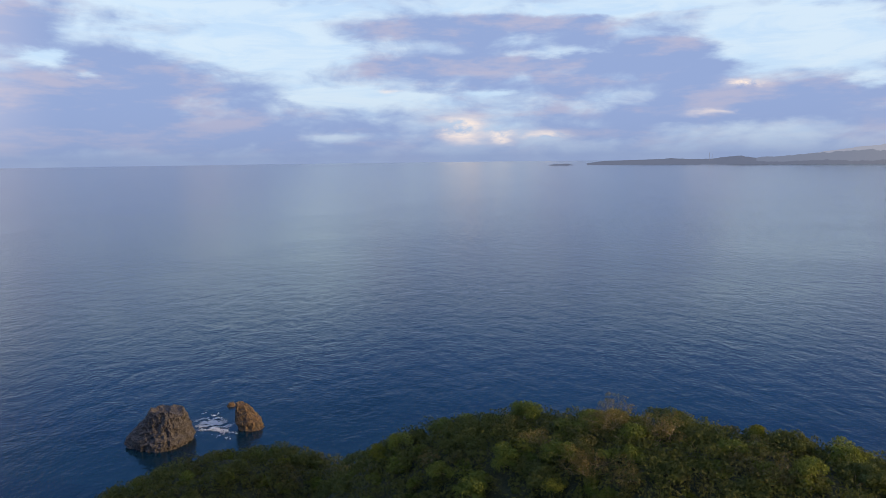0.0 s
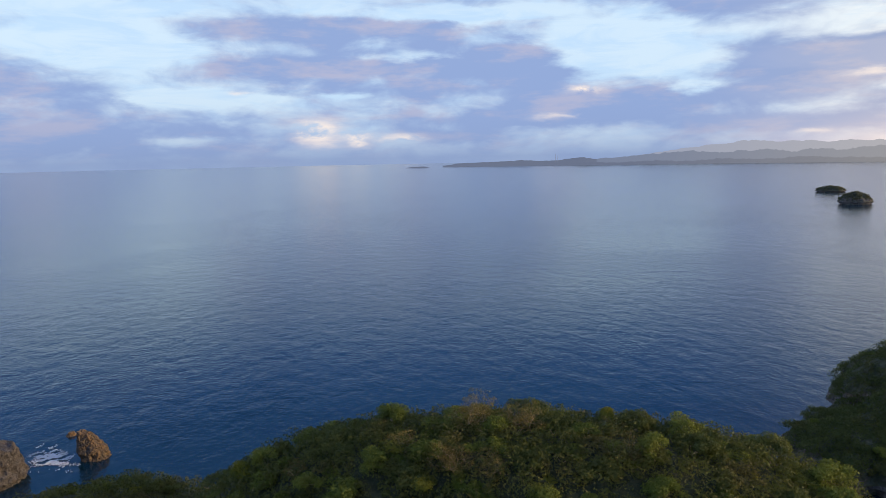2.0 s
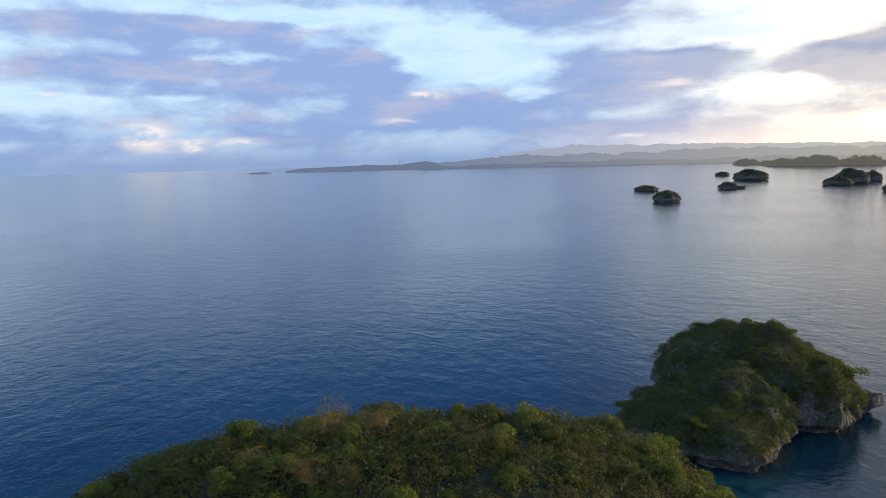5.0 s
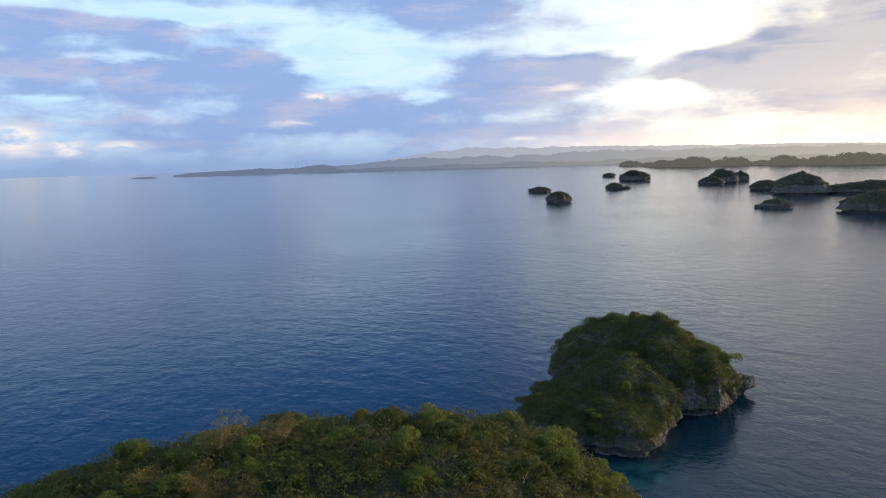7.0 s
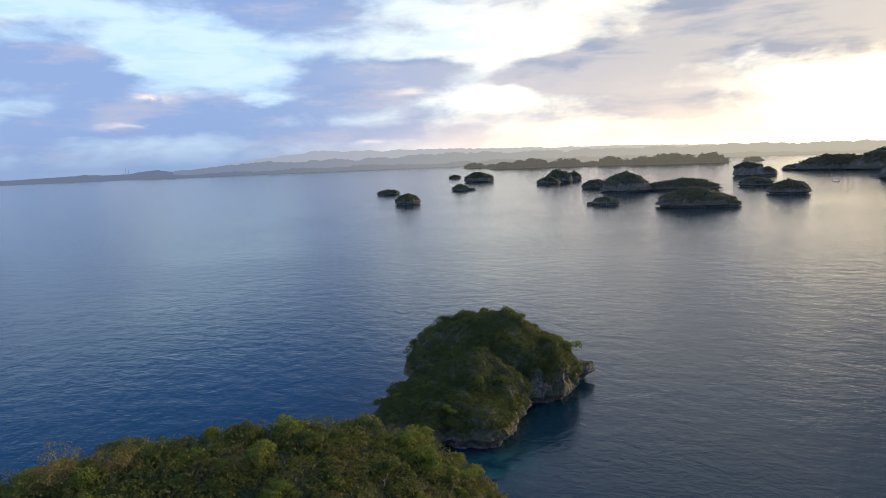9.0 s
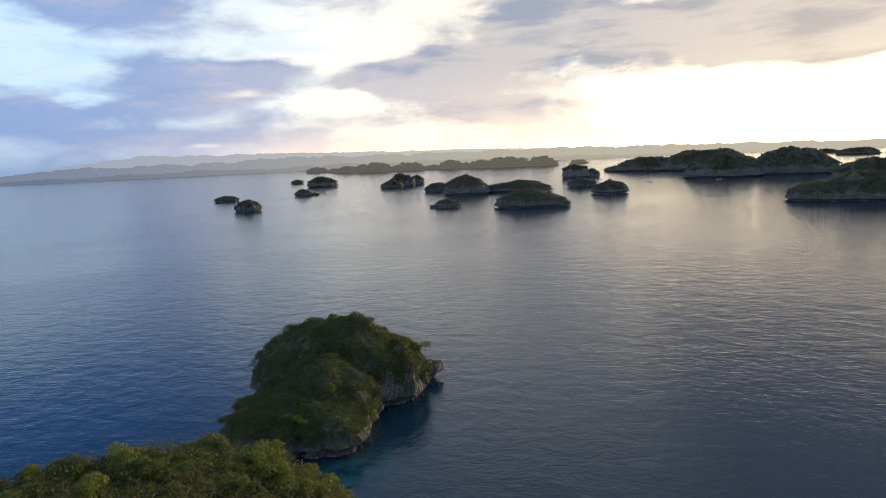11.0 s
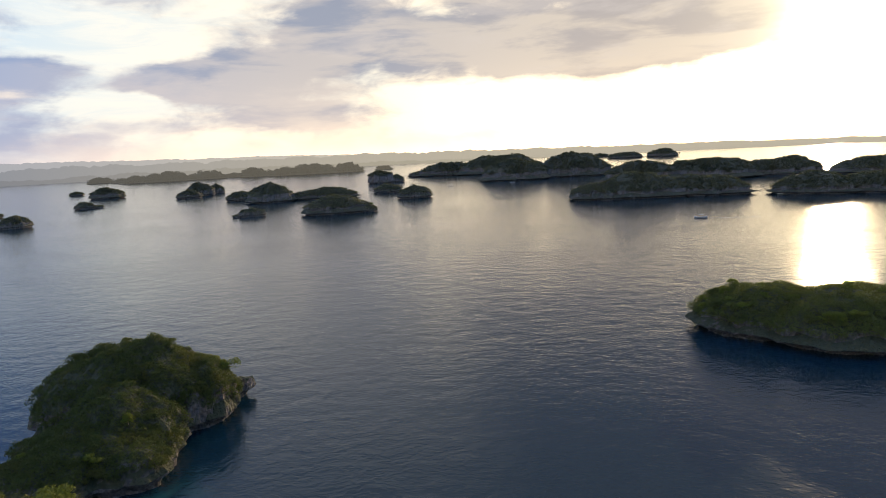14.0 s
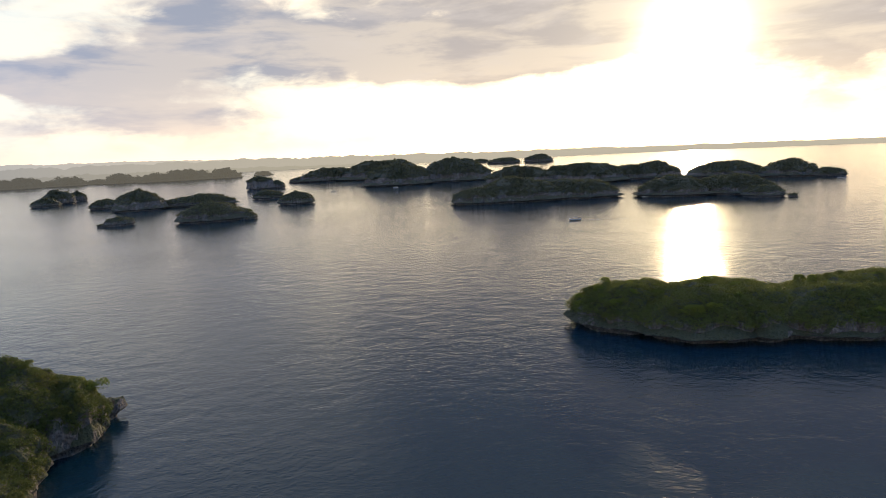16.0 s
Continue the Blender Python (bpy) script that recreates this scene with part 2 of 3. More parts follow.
def haze_material(name, land, haze_far, haze_sun, amount):
    """Far land with miles of evening haze painted on as emission over its woods."""
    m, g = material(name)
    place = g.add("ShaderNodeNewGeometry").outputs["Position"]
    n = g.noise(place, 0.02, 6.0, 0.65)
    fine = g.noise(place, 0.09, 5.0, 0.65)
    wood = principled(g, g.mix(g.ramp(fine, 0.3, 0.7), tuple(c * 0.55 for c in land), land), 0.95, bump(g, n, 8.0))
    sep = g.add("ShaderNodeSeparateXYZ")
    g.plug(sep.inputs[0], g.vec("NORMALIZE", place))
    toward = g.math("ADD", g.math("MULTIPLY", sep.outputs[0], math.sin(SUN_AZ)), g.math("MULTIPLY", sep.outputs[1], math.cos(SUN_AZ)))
    # haze as emitted colour, changing towards the sun's bearing
    haze_glow = g.add("ShaderNodeEmission")
    g.plug(haze_glow.inputs[0], g.mix(g.ramp(toward, 0.10, 0.95), haze_far, haze_sun))
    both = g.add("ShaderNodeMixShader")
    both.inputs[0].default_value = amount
    g.plug(both.inputs[1], wood), g.plug(both.inputs[2], haze_glow.outputs[0])
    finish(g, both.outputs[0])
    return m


SEA = sea_material()
ROCK = rock_material("grey_limestone", (0.085, 0.076, 0.068), (0.235, 0.208, 0.182), soil=0.9)
# the islets' copy of the limestone, its base colour lifted in place of haze
HAZED_ROCK = rock_material("hazed_limestone", (0.115, 0.105, 0.095), (0.30, 0.27, 0.24), soil=0.75)
STACK = rock_material("brown_limestone", (0.040, 0.037, 0.036), (0.150, 0.132, 0.122), (0.12, 0.085, 0.06), 0.25, 2.4)
OCHRE = rock_material("ochre_limestone", (0.07, 0.050, 0.032), (0.19, 0.125, 0.068), (0.26, 0.14, 0.05), 0.5, 1.7)
LEAF = leaf_material("green_leaves", (0.130, 0.172, 0.028), (0.290, 0.310, 0.052))
LEAF_DARK = leaf_material("dark_leaves", (0.085, 0.108, 0.030), (0.190, 0.198, 0.052), dry_amount=0.3)
LEAF_YELLOW = leaf_material("yellow_green_leaves", (0.21, 0.21, 0.022), (0.33, 0.30, 0.042), dry_amount=0.2)
LEAF_DRY = leaf_material("dry_orange_leaves", (0.20, 0.14, 0.045), (0.33, 0.25, 0.08), dry_amount=0.2)
# islet scrub, greyed and lightened in its base colour to imitate haze
SCRUB = leaf_material("scrub_leaves", (0.115, 0.115, 0.070), (0.215, 0.205, 0.122), dry_amount=0.3)
BARK = bark_material()
SOIL = soil_material()
FOAM = plain_material("white_foam", (0.75, 0.78, 0.80), 0.9)
FAR_LAND = haze_material("hazy_far_land", (0.09, 0.10, 0.07), (0.16, 0.205, 0.31), (0.52, 0.48, 0.37), 0.82)
MID_LAND = haze_material("hazy_hills", (0.06, 0.08, 0.07), (0.20, 0.255, 0.37), (0.55, 0.51, 0.41), 0.90)
FAINT_LAND = haze_material("hazy_mountains", (0.10, 0.11, 0.10), (0.34, 0.40, 0.53), (0.66, 0.61, 0.50), 0.92)
# the headlands glow with painted haze too, though less
HAZY_COAST = haze_material("hazy_wooded_coast", (0.07, 0.08, 0.045), (0.17, 0.18, 0.19), (0.27, 0.245, 0.19), 0.45)


# ================= mesh helpers =================
def mesh_of(name, verts, faces, mat, smooth=False):
    me = bpy.data.meshes.new(name)
    me.from_pydata([tuple(v) for v in verts], [], [tuple(f) for f in faces])
    me.materials.append(mat)
    if smooth:
        me.shade_smooth()
    me.update()
    return me


def part(name, me, parent=None, label="", at=None):
    ob = new(name, me)
    ob.parent = parent
    if at is not None:
        ob.matrix_basis = at
    if label:
        tagged(ob, label)
    return ob


def leaf_sprays(centres, outward, size, rng):
    """Small pointed leaf sprays of three corners each, lying roughly across the outward way of their clump."""
    n = len(centres)
    out = outward + rng.normal(size=(n, 3)) * 0.65
    out /= np.linalg.norm(out, axis=1)[:, None]
    a = np.cross(out, rng.normal(size=(n, 3)))
    a /= np.linalg.norm(a, axis=1)[:, None]
    b = np.cross(out, a)
    s = size * rng.uniform(0.6, 1.35, (n, 1))
    v = np.stack([centres - a * s * 0.75 + b * s * 0.5, centres - a * s * 0.75 - b * s * 0.5, centres + a * s * 0.95], 1)
    return v.reshape(-1, 3), np.arange(n * 3).reshape(n, 3)


def tube(path, radii, sides=5):
    """A tapered limb along a path of points."""
    verts, faces = [], []
    for i, (p, r) in enumerate(zip(path, radii)):
        d = (path[min(i + 1, len(path) - 1)] - path[max(i - 1, 0)]).normalized()
        u = d.orthogonal().normalized()
        w = d.cross(u)
        for k in range(sides):
            q = 2 * math.pi * k / sides
            verts.append(p + (u * math.cos(q) + w * math.sin(q)) * r)
    for i in range(len(path) - 1):
        for k in range(sides):
            a, b = i * sides + k, i * sides + (k + 1) % sides
            faces.append((a, b, b + sides, a + sides))
    faces.append(tuple(range(len(verts) - sides, len(verts))))
    return verts, faces


def limbs(rng, height, radius, levels, spread=0.6, forks=3):
    """Trunk and forking limbs of a tree; gives the mesh data and the twig ends."""
    verts, faces, ends = [], [], []

    def grow(p, d, length, r, level):
        path, radii = [p], [r]
        for i in range(3):
            d = (d + Vector(rng.normal(size=3)) * 0.16).normalized()
            p = p + d * length / 3
            path.append(p), radii.append(r * (1 - 0.15 * (i + 1)))
        v, f = tube(path, radii, 6 if level == levels else 4)
        off = len(verts)
        verts.extend(v)
        faces.extend(tuple(q + off for q in face) for face in f)
        if level == 0:
            ends.append(p)
            return
        for k in range(forks):
            side = Vector(rng.normal(size=3))
            side.z = abs(side.z) * 0.4
            grow(p, (d * 0.8 + side.normalized() * spread * 1.3).normalized(), length * rng.uniform(0.55, 0.85), radii[-1] * 0.68, level - 1)

    grow(Vector((0, 0, -0.4)), Vector((0, 0, 1)), height * 0.42, radius, levels)
    return verts, faces, ends


def tree_kind(name, seed, height, spread, leaf_mat, leaves=1100, leaf=0.24, levels=2, label="", category="tree", forks=3, girth=0.035, puffed=1.0):
    """A broadleaf tree: an empty at its foot, a forked trunk and a loose crown of leaf sprays round the limb ends."""
    rng = np.random.default_rng(seed)
    root = new(name)
    v, f, ends = limbs(rng, height, height * girth, levels, spread, forks)
    part("trunk", mesh_of("trunk", v, f, BARK, True), root)
    ends = np.array([tuple(e) for e in ends])
    per = max(1, int(leaves * 1.75) // len(ends))
    leaf *= 0.78
    c = np.repeat(ends, per, 0)
    puff = rng.normal(size=c.shape)
    puff /= np.linalg.norm(puff, axis=1)[:, None]
    size = rng.uniform(0.55, 1.0, len(ends)).repeat(per)[:, None]
    puff[:, 2] = np.where(rng.uniform(size=len(c)) < 0.75, np.abs(puff[:, 2]), puff[:, 2])
    c = c + puff * rng.uniform(0.3, 1.0, (len(c), 1)) ** 0.6 * size * height * puffed * np.array([0.27, 0.27, 0.19])
    lv, lf = leaf_sprays(c, puff, leaf, rng)
    part("crown", mesh_of("crown", lv, lf, leaf_mat), root)
    return tagged(root, label, category)


def wobble(p, scale, seed, octaves=4):
    return noise.fractal(Vector(p) * scale + Vector((seed * 7.3, seed * 3.1, seed * 1.7)), 0.9, 2.1, octaves)


class Lobe:
    """One rounded hill of an island: an undercut limestone foot, a steep cliff and a domed top."""

    def __init__(self, x, y, a, b, turn, top, lip, seed, power=2.4, rough=0.10, under=0.89):
        self.x, self.y, self.a, self.b, self.turn, self.top, self.lip, self.seed, self.power, self.rough, self.under = x, y, a, b, turn, top, lip, seed, power, rough, under

    def edge(self, q):
        c, s = abs(math.cos(q)), abs(math.sin(q))
        r = ((c / self.a) ** 2.5 + (s / self.b) ** 2.5) ** (-1 / 2.5)
        return r * (1 + self.rough * 1.6 * wobble((math.cos(q) * 1.6, math.sin(q) * 1.6, 0.3), 1.0, self.seed))

    def brow(self, q):
        return self.lip * (1 + 0.5 * wobble((math.cos(q) * 2.3, math.sin(q) * 2.3, 4.1), 1.0, self.seed + 9, 4))

    def place(self, q, rho, z):
        r = self.edge(q) * rho
        u, v = r * math.cos(q), r * math.sin(q)
        c, s = math.cos(self.turn), math.sin(self.turn)
        return Vector((self.x + u * c - v * s, self.y + u * s + v * c, z))

    def height(self, q, rho):
        brow = self.brow(q) * rho ** 2 + self.lip * (1 - rho ** 2)
        h = brow + (self.top - brow) * max(0.0, 1 - rho ** self.power)
        p = self.place(q, rho, 0)
        return h + (self.top - self.lip) * 0.22 * wobble((p.x, p.y, 0), 2.2 / max(self.a, self.b), self.seed + 5) * (1 - rho ** 4)

    def rock(self, around=56, rings=9):
        verts, faces = [], []
        k = min(1.0, self.lip / 3.0)
        u = self.under
        levels = [(u + 0.01, -1.5), (u, 0.3 * k), (u + 0.25 * (1 - u), 0.9 * k), (u + 0.85 * (1 - u), 1.4 * k), (1.02, 1.9 * k)]
        for i in range(1, 4):
            levels.append((1.02 - 0.04 * i, 1.9 * k + (self.lip - 1.9 * k) * i / 3))
        dome = [0.90 * (1 - i / rings) for i in range(rings)]
        jag = min(self.a, self.b) * 0.10
        for rho, z in levels:
            for j in range(around):
                q = 2 * math.pi * j / around
                p = self.place(q, rho, z if z < 2.0 * k else z * self.brow(q) / self.lip)
                p += (p - Vector((self.x, self.y, z))).normalized() * jag * wobble(p, 2.2 / (jag * 8), self.seed, 5)
                verts.append(p)
        for rho in dome:
            for j in range(around):
                q = 2 * math.pi * j / around
                p = self.place(q, rho, self.height(q, rho))
                p.z += jag * 0.5 * wobble(p, 2.2 / (jag * 8), self.seed, 4)
                verts.append(p)
        n = len(levels) + len(dome)
        for i in range(n - 1):
            for j in range(around):
                a, b = i * around + j, i * around + (j + 1) % around
                faces.append((a, b, b + around, a + around))
        faces.append(tuple(range((n - 1) * around, n * around)))
        return verts, faces

    def spots(self, spacing, rng, reach=1.0):
        area = math.pi * self.a * self.b
        out = []
        for _ in range(int(area / spacing ** 2 * 2.2)):
            q, rho = rng.uniform(0, 2 * math.pi), reach * rng.uniform(0, 1) ** 0.42
            out.append(self.place(q, rho, self.height(q, min(rho, 1.0))))
        return out


def canopy_mesh(name, spots, clump, per, leaf, mat, rng):
    """Domed clumps of leaf sprays of mixed size, one at each spot."""
    per, leaf = int(per * 1.6), leaf * 0.82
    c = np.repeat(np.array([tuple(p) for p in spots]), per, 0)
    d = rng.normal(size=c.shape)
    d /= np.linalg.norm(d, axis=1)[:, None]
    d[:, 2] = np.where(rng.uniform(size=len(c)) < 0.8, np.abs(d[:, 2]), d[:, 2])
    own = (rng.uniform(0.45, 1.0, len(spots)) ** 1.5 * 1.5).repeat(per)[:, None]
    c = c + d * own * clump * rng.uniform(0.75, 1.0, (len(c), 1)) * np.array([1, 1, 0.85])
    v, f = leaf_sprays(c, d, leaf, rng)
    return mesh_of(name, v, f, mat)


def islet(lobes, label, spacing, clump, per, leaf, seed, around=56, reach=0.93, mat=None, name="islet", stone=None):
    """A limestone islet: the rock of all its hills, and the woods on top."""
    rng = np.random.default_rng(seed)
    root = new(name)
    if name == "islet":
        clump, leaf, per, spacing = clump * 0.62, leaf * 0.62, int(per * 1.1), spacing * 0.9
    spots = []
    for lobe in lobes:
        part("rock", mesh_of("rock", *lobe.rock(around), stone or (HAZED_ROCK if name == "islet" else ROCK), False), root)
        if lobe.under > 0.6:
            spots.extend(lobe.spots(spacing, rng, reach))
    tagged(part("canopy", canopy_mesh("canopy", spots, clump, per, leaf, mat or SCRUB, rng), root), kind="stuff")
    return tagged(root, label, "islet")


def far_lobe(bearing, d, width, top, seed, depth=0.62, lip=0.30, power=1.75):
    """A hill given by its bearing, the distance to its near shore, its width across and its height."""
    a = width / 2
    b = a * depth
    if width > 60:  # the larger islands are wooded almost down to the water, with steep rounded ends
        lip, power, top = min(lip, 0.2), 2.4, top * 1.06
    q = radians(bearing)
    return Lobe(math.sin(q) * (d + b), math.cos(q) * (d + b), a, b, -q, top * 0.90, max(1.2, top * lip), seed, power, 0.13, 0.87)


# ================= the sea =================
ring = [(4900 * math.cos(2 * math.pi * k / 96), 4900 * math.sin(2 * math.pi * k / 96), 0.0) for k in range(96)]
sea = part("water_sea", mesh_of("water_sea", ring, [tuple(range(96))], SEA))
tagged(sea, "calm deep blue sea with small evening ripples", "sea", kind="structure")


# ================= far coast =================
def coast(name, rows, d, depth, mat, label, rough, seed, step=0.12):
    """A range of far hills: bearing and height rows, a sheet of slopes that falls to the sea in front and behind."""
    bearings = np.arange(rows[0][0], rows[-1][0] + 1e-6, step)
    tops = np.interp(bearings, [r[0] for r in rows], [r[1] for r in rows])
    profile = [(0.0, 0.0), (0.03, 0.22), (0.18, 0.42), (0.42, 0.78), (0.62, 1.0), (0.8, 0.8), (1.0, 0.0)]
    verts, faces = [], []
    for b, h in zip(bearings, tops):
        q = radians(b)
        for k, (u, w) in enumerate(profile):
            r = d + depth * u + (18 * wobble((b * 0.9, 0, 0), 1.0, seed) if k < 2 else 0)
            n = 1 + rough * (wobble((b * 0.55, u * 3, 0), 1.0, seed, 5) + 0.5 * wobble((b * 3.1, u * 9, 2), 1.0, seed + 3, 4)) if w else 1
            verts.append((math.sin(q) * r, math.cos(q) * r, h * w * n - (0.5 if w == 0 else 0)))
    m = len(profile)
    for i in range(len(bearings) - 1):
        for k in range(m - 1):
            a = i * m + k
            faces.append((a, a + m, a + m + 1, a + 1))
    ob = part(name, mesh_of(name, verts, faces, mat, True))
    return tagged(ob, label, "coast", kind="structure")


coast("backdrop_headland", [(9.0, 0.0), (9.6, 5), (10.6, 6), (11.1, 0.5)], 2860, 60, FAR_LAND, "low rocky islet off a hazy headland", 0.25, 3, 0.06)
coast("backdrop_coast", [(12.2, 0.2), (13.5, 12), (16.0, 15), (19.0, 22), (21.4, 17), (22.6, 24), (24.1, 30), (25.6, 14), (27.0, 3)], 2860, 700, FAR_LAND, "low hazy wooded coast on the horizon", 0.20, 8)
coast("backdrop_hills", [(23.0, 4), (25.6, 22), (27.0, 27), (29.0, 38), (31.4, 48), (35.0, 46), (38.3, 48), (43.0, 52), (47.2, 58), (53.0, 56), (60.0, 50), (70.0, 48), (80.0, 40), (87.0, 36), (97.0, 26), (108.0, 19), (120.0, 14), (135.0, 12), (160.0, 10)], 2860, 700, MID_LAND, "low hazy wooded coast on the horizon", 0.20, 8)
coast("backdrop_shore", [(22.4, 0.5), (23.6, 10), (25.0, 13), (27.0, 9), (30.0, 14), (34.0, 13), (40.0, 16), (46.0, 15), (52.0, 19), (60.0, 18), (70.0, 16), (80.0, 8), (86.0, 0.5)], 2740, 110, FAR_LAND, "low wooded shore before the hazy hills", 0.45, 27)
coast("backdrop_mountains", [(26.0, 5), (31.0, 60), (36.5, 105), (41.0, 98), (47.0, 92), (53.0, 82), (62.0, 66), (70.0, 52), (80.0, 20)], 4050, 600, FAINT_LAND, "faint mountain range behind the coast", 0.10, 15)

# wooded headlands before the coast
WOODS = [
    ((49.8, 2284, 77, 13), (51.2, 2200, 60, 9)), ((52.3, 2000, 90, 15), (54.6, 1960, 130, 23), (57.6, 1980, 110, 20), (59.6, 2010, 60, 10)),
    ((61.2, 1940, 82, 23), (62.3, 1960, 40, 14)), ((63.6, 1880, 90, 20), (66.0, 1860, 140, 26), (68.9, 1880, 90, 22)), ((72.0, 2000, 60, 8),),
]
for k, rows in enumerate(WOODS):
    hills = [far_lobe(b, d, w, top, 200 + k * 7 + n, 0.4, 0.16, 2.2) for n, (b, d, w, top) in enumerate(rows)]
    islet(hills, "dark wooded headland far across the bay", 8.0, 6.0, 26, 2.4, 20 + k, 64, mat=HAZY_COAST, name="headland", stone=HAZY_COAST)

# ================= islets in the bay =================
L = far_lobe
GREY = "undercut grey limestone islet with dark scrub on top"
islet([L(42.4, 817, 27.6, 6.6, 31)], "low undercut grey limestone islet with thin scrub", 2.6, 1.6, 14, 1.2, 31)
islet([L(43.9, 637, 25.4, 11.0, 32, lip=0.32)], GREY, 2.2, 1.4, 16, 1.0, 32)
islet([L(48.1, 1303, 27, 7.5, 33)], "tiny low grey limestone islet with scrub", 3.2, 2.0, 12, 1.7, 33)
islet([L(50.2, 1099, 48, 18, 34)], "domed limestone islet covered in dark woods", 3.2, 2.2, 14, 1.7, 34)
islet([L(48.6, 853, 22, 8.6, 35), L(49.5, 858, 10, 3.5, 36)], "low split limestone islet with scrub on top", 2.4, 1.5, 14, 1.2, 35)
islet([L(56.1, 941, 32, 11.5, 37), L(56.9, 985, 40, 20, 38), L(58.2, 1050, 24, 15, 39)], "cluster of steep limestone hills with a small sea arch", 3.0, 2.0, 14, 1.5, 37)
islet([L(60.0, 800, 34, 10.5, 40), L(62.4, 722, 51, 22, 41), L(67.0, 735, 82, 11, 42, 0.4)], "long limestone island with one high wooded dome", 2.8, 1.9, 14, 1.3, 40)
islet([L(67.6, 525, 58, 15.5, 43, 0.5), L(70.0, 530, 24, 6.5, 44)], "broad grey limestone islet with scrub and a jagged end", 2.2, 1.5, 16, 1.0, 43)
islet([L(60.8, 558, 22, 7.2, 45, lip=0.5), L(59.6, 562, 8, 2.2, 46)], "bare low grey limestone islet with thin scrub", 2.0, 1.0, 14, 0.9, 45)
islet([L(72.2, 781, 37.5, 10.5, 47)], GREY, 2.6, 1.7, 14, 1.2, 47)
islet([L(74.5, 662, 36.8, 13.5, 48)], "domed undercut limestone islet with dark scrub", 2.4, 1.6, 14, 1.1, 48)
islet([L(71.6, 1047, 44, 22, 49, lip=0.5), L(73.0, 1055, 26, 14, 50)], "steep limestone islet with a pale beach at its end", 3.2, 2.1, 14, 1.6, 49)
islet([L(77.5, 1227, 120, 24, 51, 0.35), L(82.0, 1180, 170, 34, 52, 0.4), L(75.3, 1250, 60, 10, 53, 0.3)], "long wooded island with rounded hills", 4.5, 3.2, 14, 2.3, 51, 72)
islet([L(83.2, 918, 100, 30, 54, 0.5), L(88.0, 960, 115, 33, 55, 0.5)], "dark wooded island with a rounded ridge", 4.0, 2.8, 14, 1.9, 54, 72)
islet([L(90.3, 2257, 60, 11, 56, 0.4)], "small far islet silhouetted against the bright sea", 7.0, 5.0, 10, 4.0, 56)
islet([L(92.2, 1963, 110, 15, 57, 0.4), L(95.2, 1950, 90, 21, 58, 0.4)], "far islet with two low wooded humps", 7.0, 5.0, 12, 3.5, 57)
islet([L(89.8, 540, 48, 13, 59, 0.7, 0.42), L(93.2, 545, 80, 18.5, 60, 0.6), L(98.2, 560, 72, 15.5, 61, 0.6)], "large dark wooded island with pale cliffs at one end", 3.0, 2.1, 16, 1.2, 59, 80)
islet([L(93.6, 800, 90, 23, 62, 0.5), L(98.5, 790, 105, 24, 63, 0.5), L(103.0, 830, 70, 18, 64, 0.5)], "wooded island with a saddle between two humps", 3.8, 2.6, 14, 1.7, 62, 72)
islet([L(106.0, 558, 62, 15, 65, 0.6), L(110.5, 565, 66, 15.5, 66, 0.6)], "dark wooded island under the low sun", 3.0, 2.0, 16, 1.2, 65, 72)
islet([L(104.6, 835, 70, 20, 67, 0.5), L(110.0, 820, 90, 17.5, 68, 0.5), L(114.4, 800, 66, 18.5, 69, 0.5), L(117.0, 800, 36, 9, 70, 0.5)], "long low wooded island on the bright water", 3.8, 2.6, 14, 1.7, 67, 72)
islet([L(112.6, 540, 30, 10, 71, 0.6), L(114.7, 545, 7, 2.6, 72, 0.6)], "small undercut islet with scrub beside a larger island", 2.2, 1.5, 14, 1.0, 71)

# ================= the middle island =================
MID = [
    Lobe(96.4, 80.6, 14.8, 12.0, radians(-52), 13.9, 5.0, 101, 2.8, 0.10, 0.86), Lobe(79.0, 74.0, 12.0, 11.6, radians(-50), 6.4, 3.6, 102, 2.2, 0.12, 0.90),
    Lobe(86.4, 74.6, 9.4, 10.4, radians(-44), 10.4, 3.6, 105, 2.0, 0.10, 0.86),
    Lobe(101.0, 71.9, 8.4, 9.4, radians(-48), 10.6, 4.6, 103, 2.3, 0.10, 0.80), Lobe(110.4, 69.2, 4.4, 2.4, radians(-38), 3.6, 2.8, 104, 2.4, 0.08, 0.58),
]
islet(MID, "undercut grey limestone island thick with green scrub", 0.80, 0.74, 36, 0.165, 100, 120, 1.0, LEAF_DARK, "island")
RIGHT = [Lobe(166.0, -38.0, 16.5, 14.5, radians(80), 9.2, 3.2, 111, 2.6, 0.12, 0.83), Lobe(160.0, -58.0, 22.0, 18.0, radians(86), 9.6, 3.3, 112, 2.6, 0.12, 0.83), Lobe(158.0, -92.0, 34.0, 19.0, radians(94), 10.6, 3.3, 113, 2.8, 0.12, 0.83)]
islet(RIGHT, "long undercut limestone island with dense dark green woods", 1.3, 1.2, 40, 0.22, 110, 120, 0.95, LEAF_DARK, "island")


# ================= the near wooded hill =================
class Hill:
    def __init__(self):
        self.domes = [(17.0, 48.3, 22.9, 38.6, 11.6, 17.0, -0.32, 3.5), (-22.4, 58.5, 15.7, 14.2, 24.5, 24.5, -0.9, 2.46)]

    def z(self, x, y):
        best = -2.0
        for cx, cy, zt, a, b, near, th, p in self.domes:
            u = (x - cx) * math.cos(th) + (y - cy) * math.sin(th)
            v = -(x - cx) * math.sin(th) + (y - cy) * math.cos(th)
            r = math.hypot(u / a, v / (near if v < 0 else b))
            best = max(best, zt * (1 - r ** p))
        return best


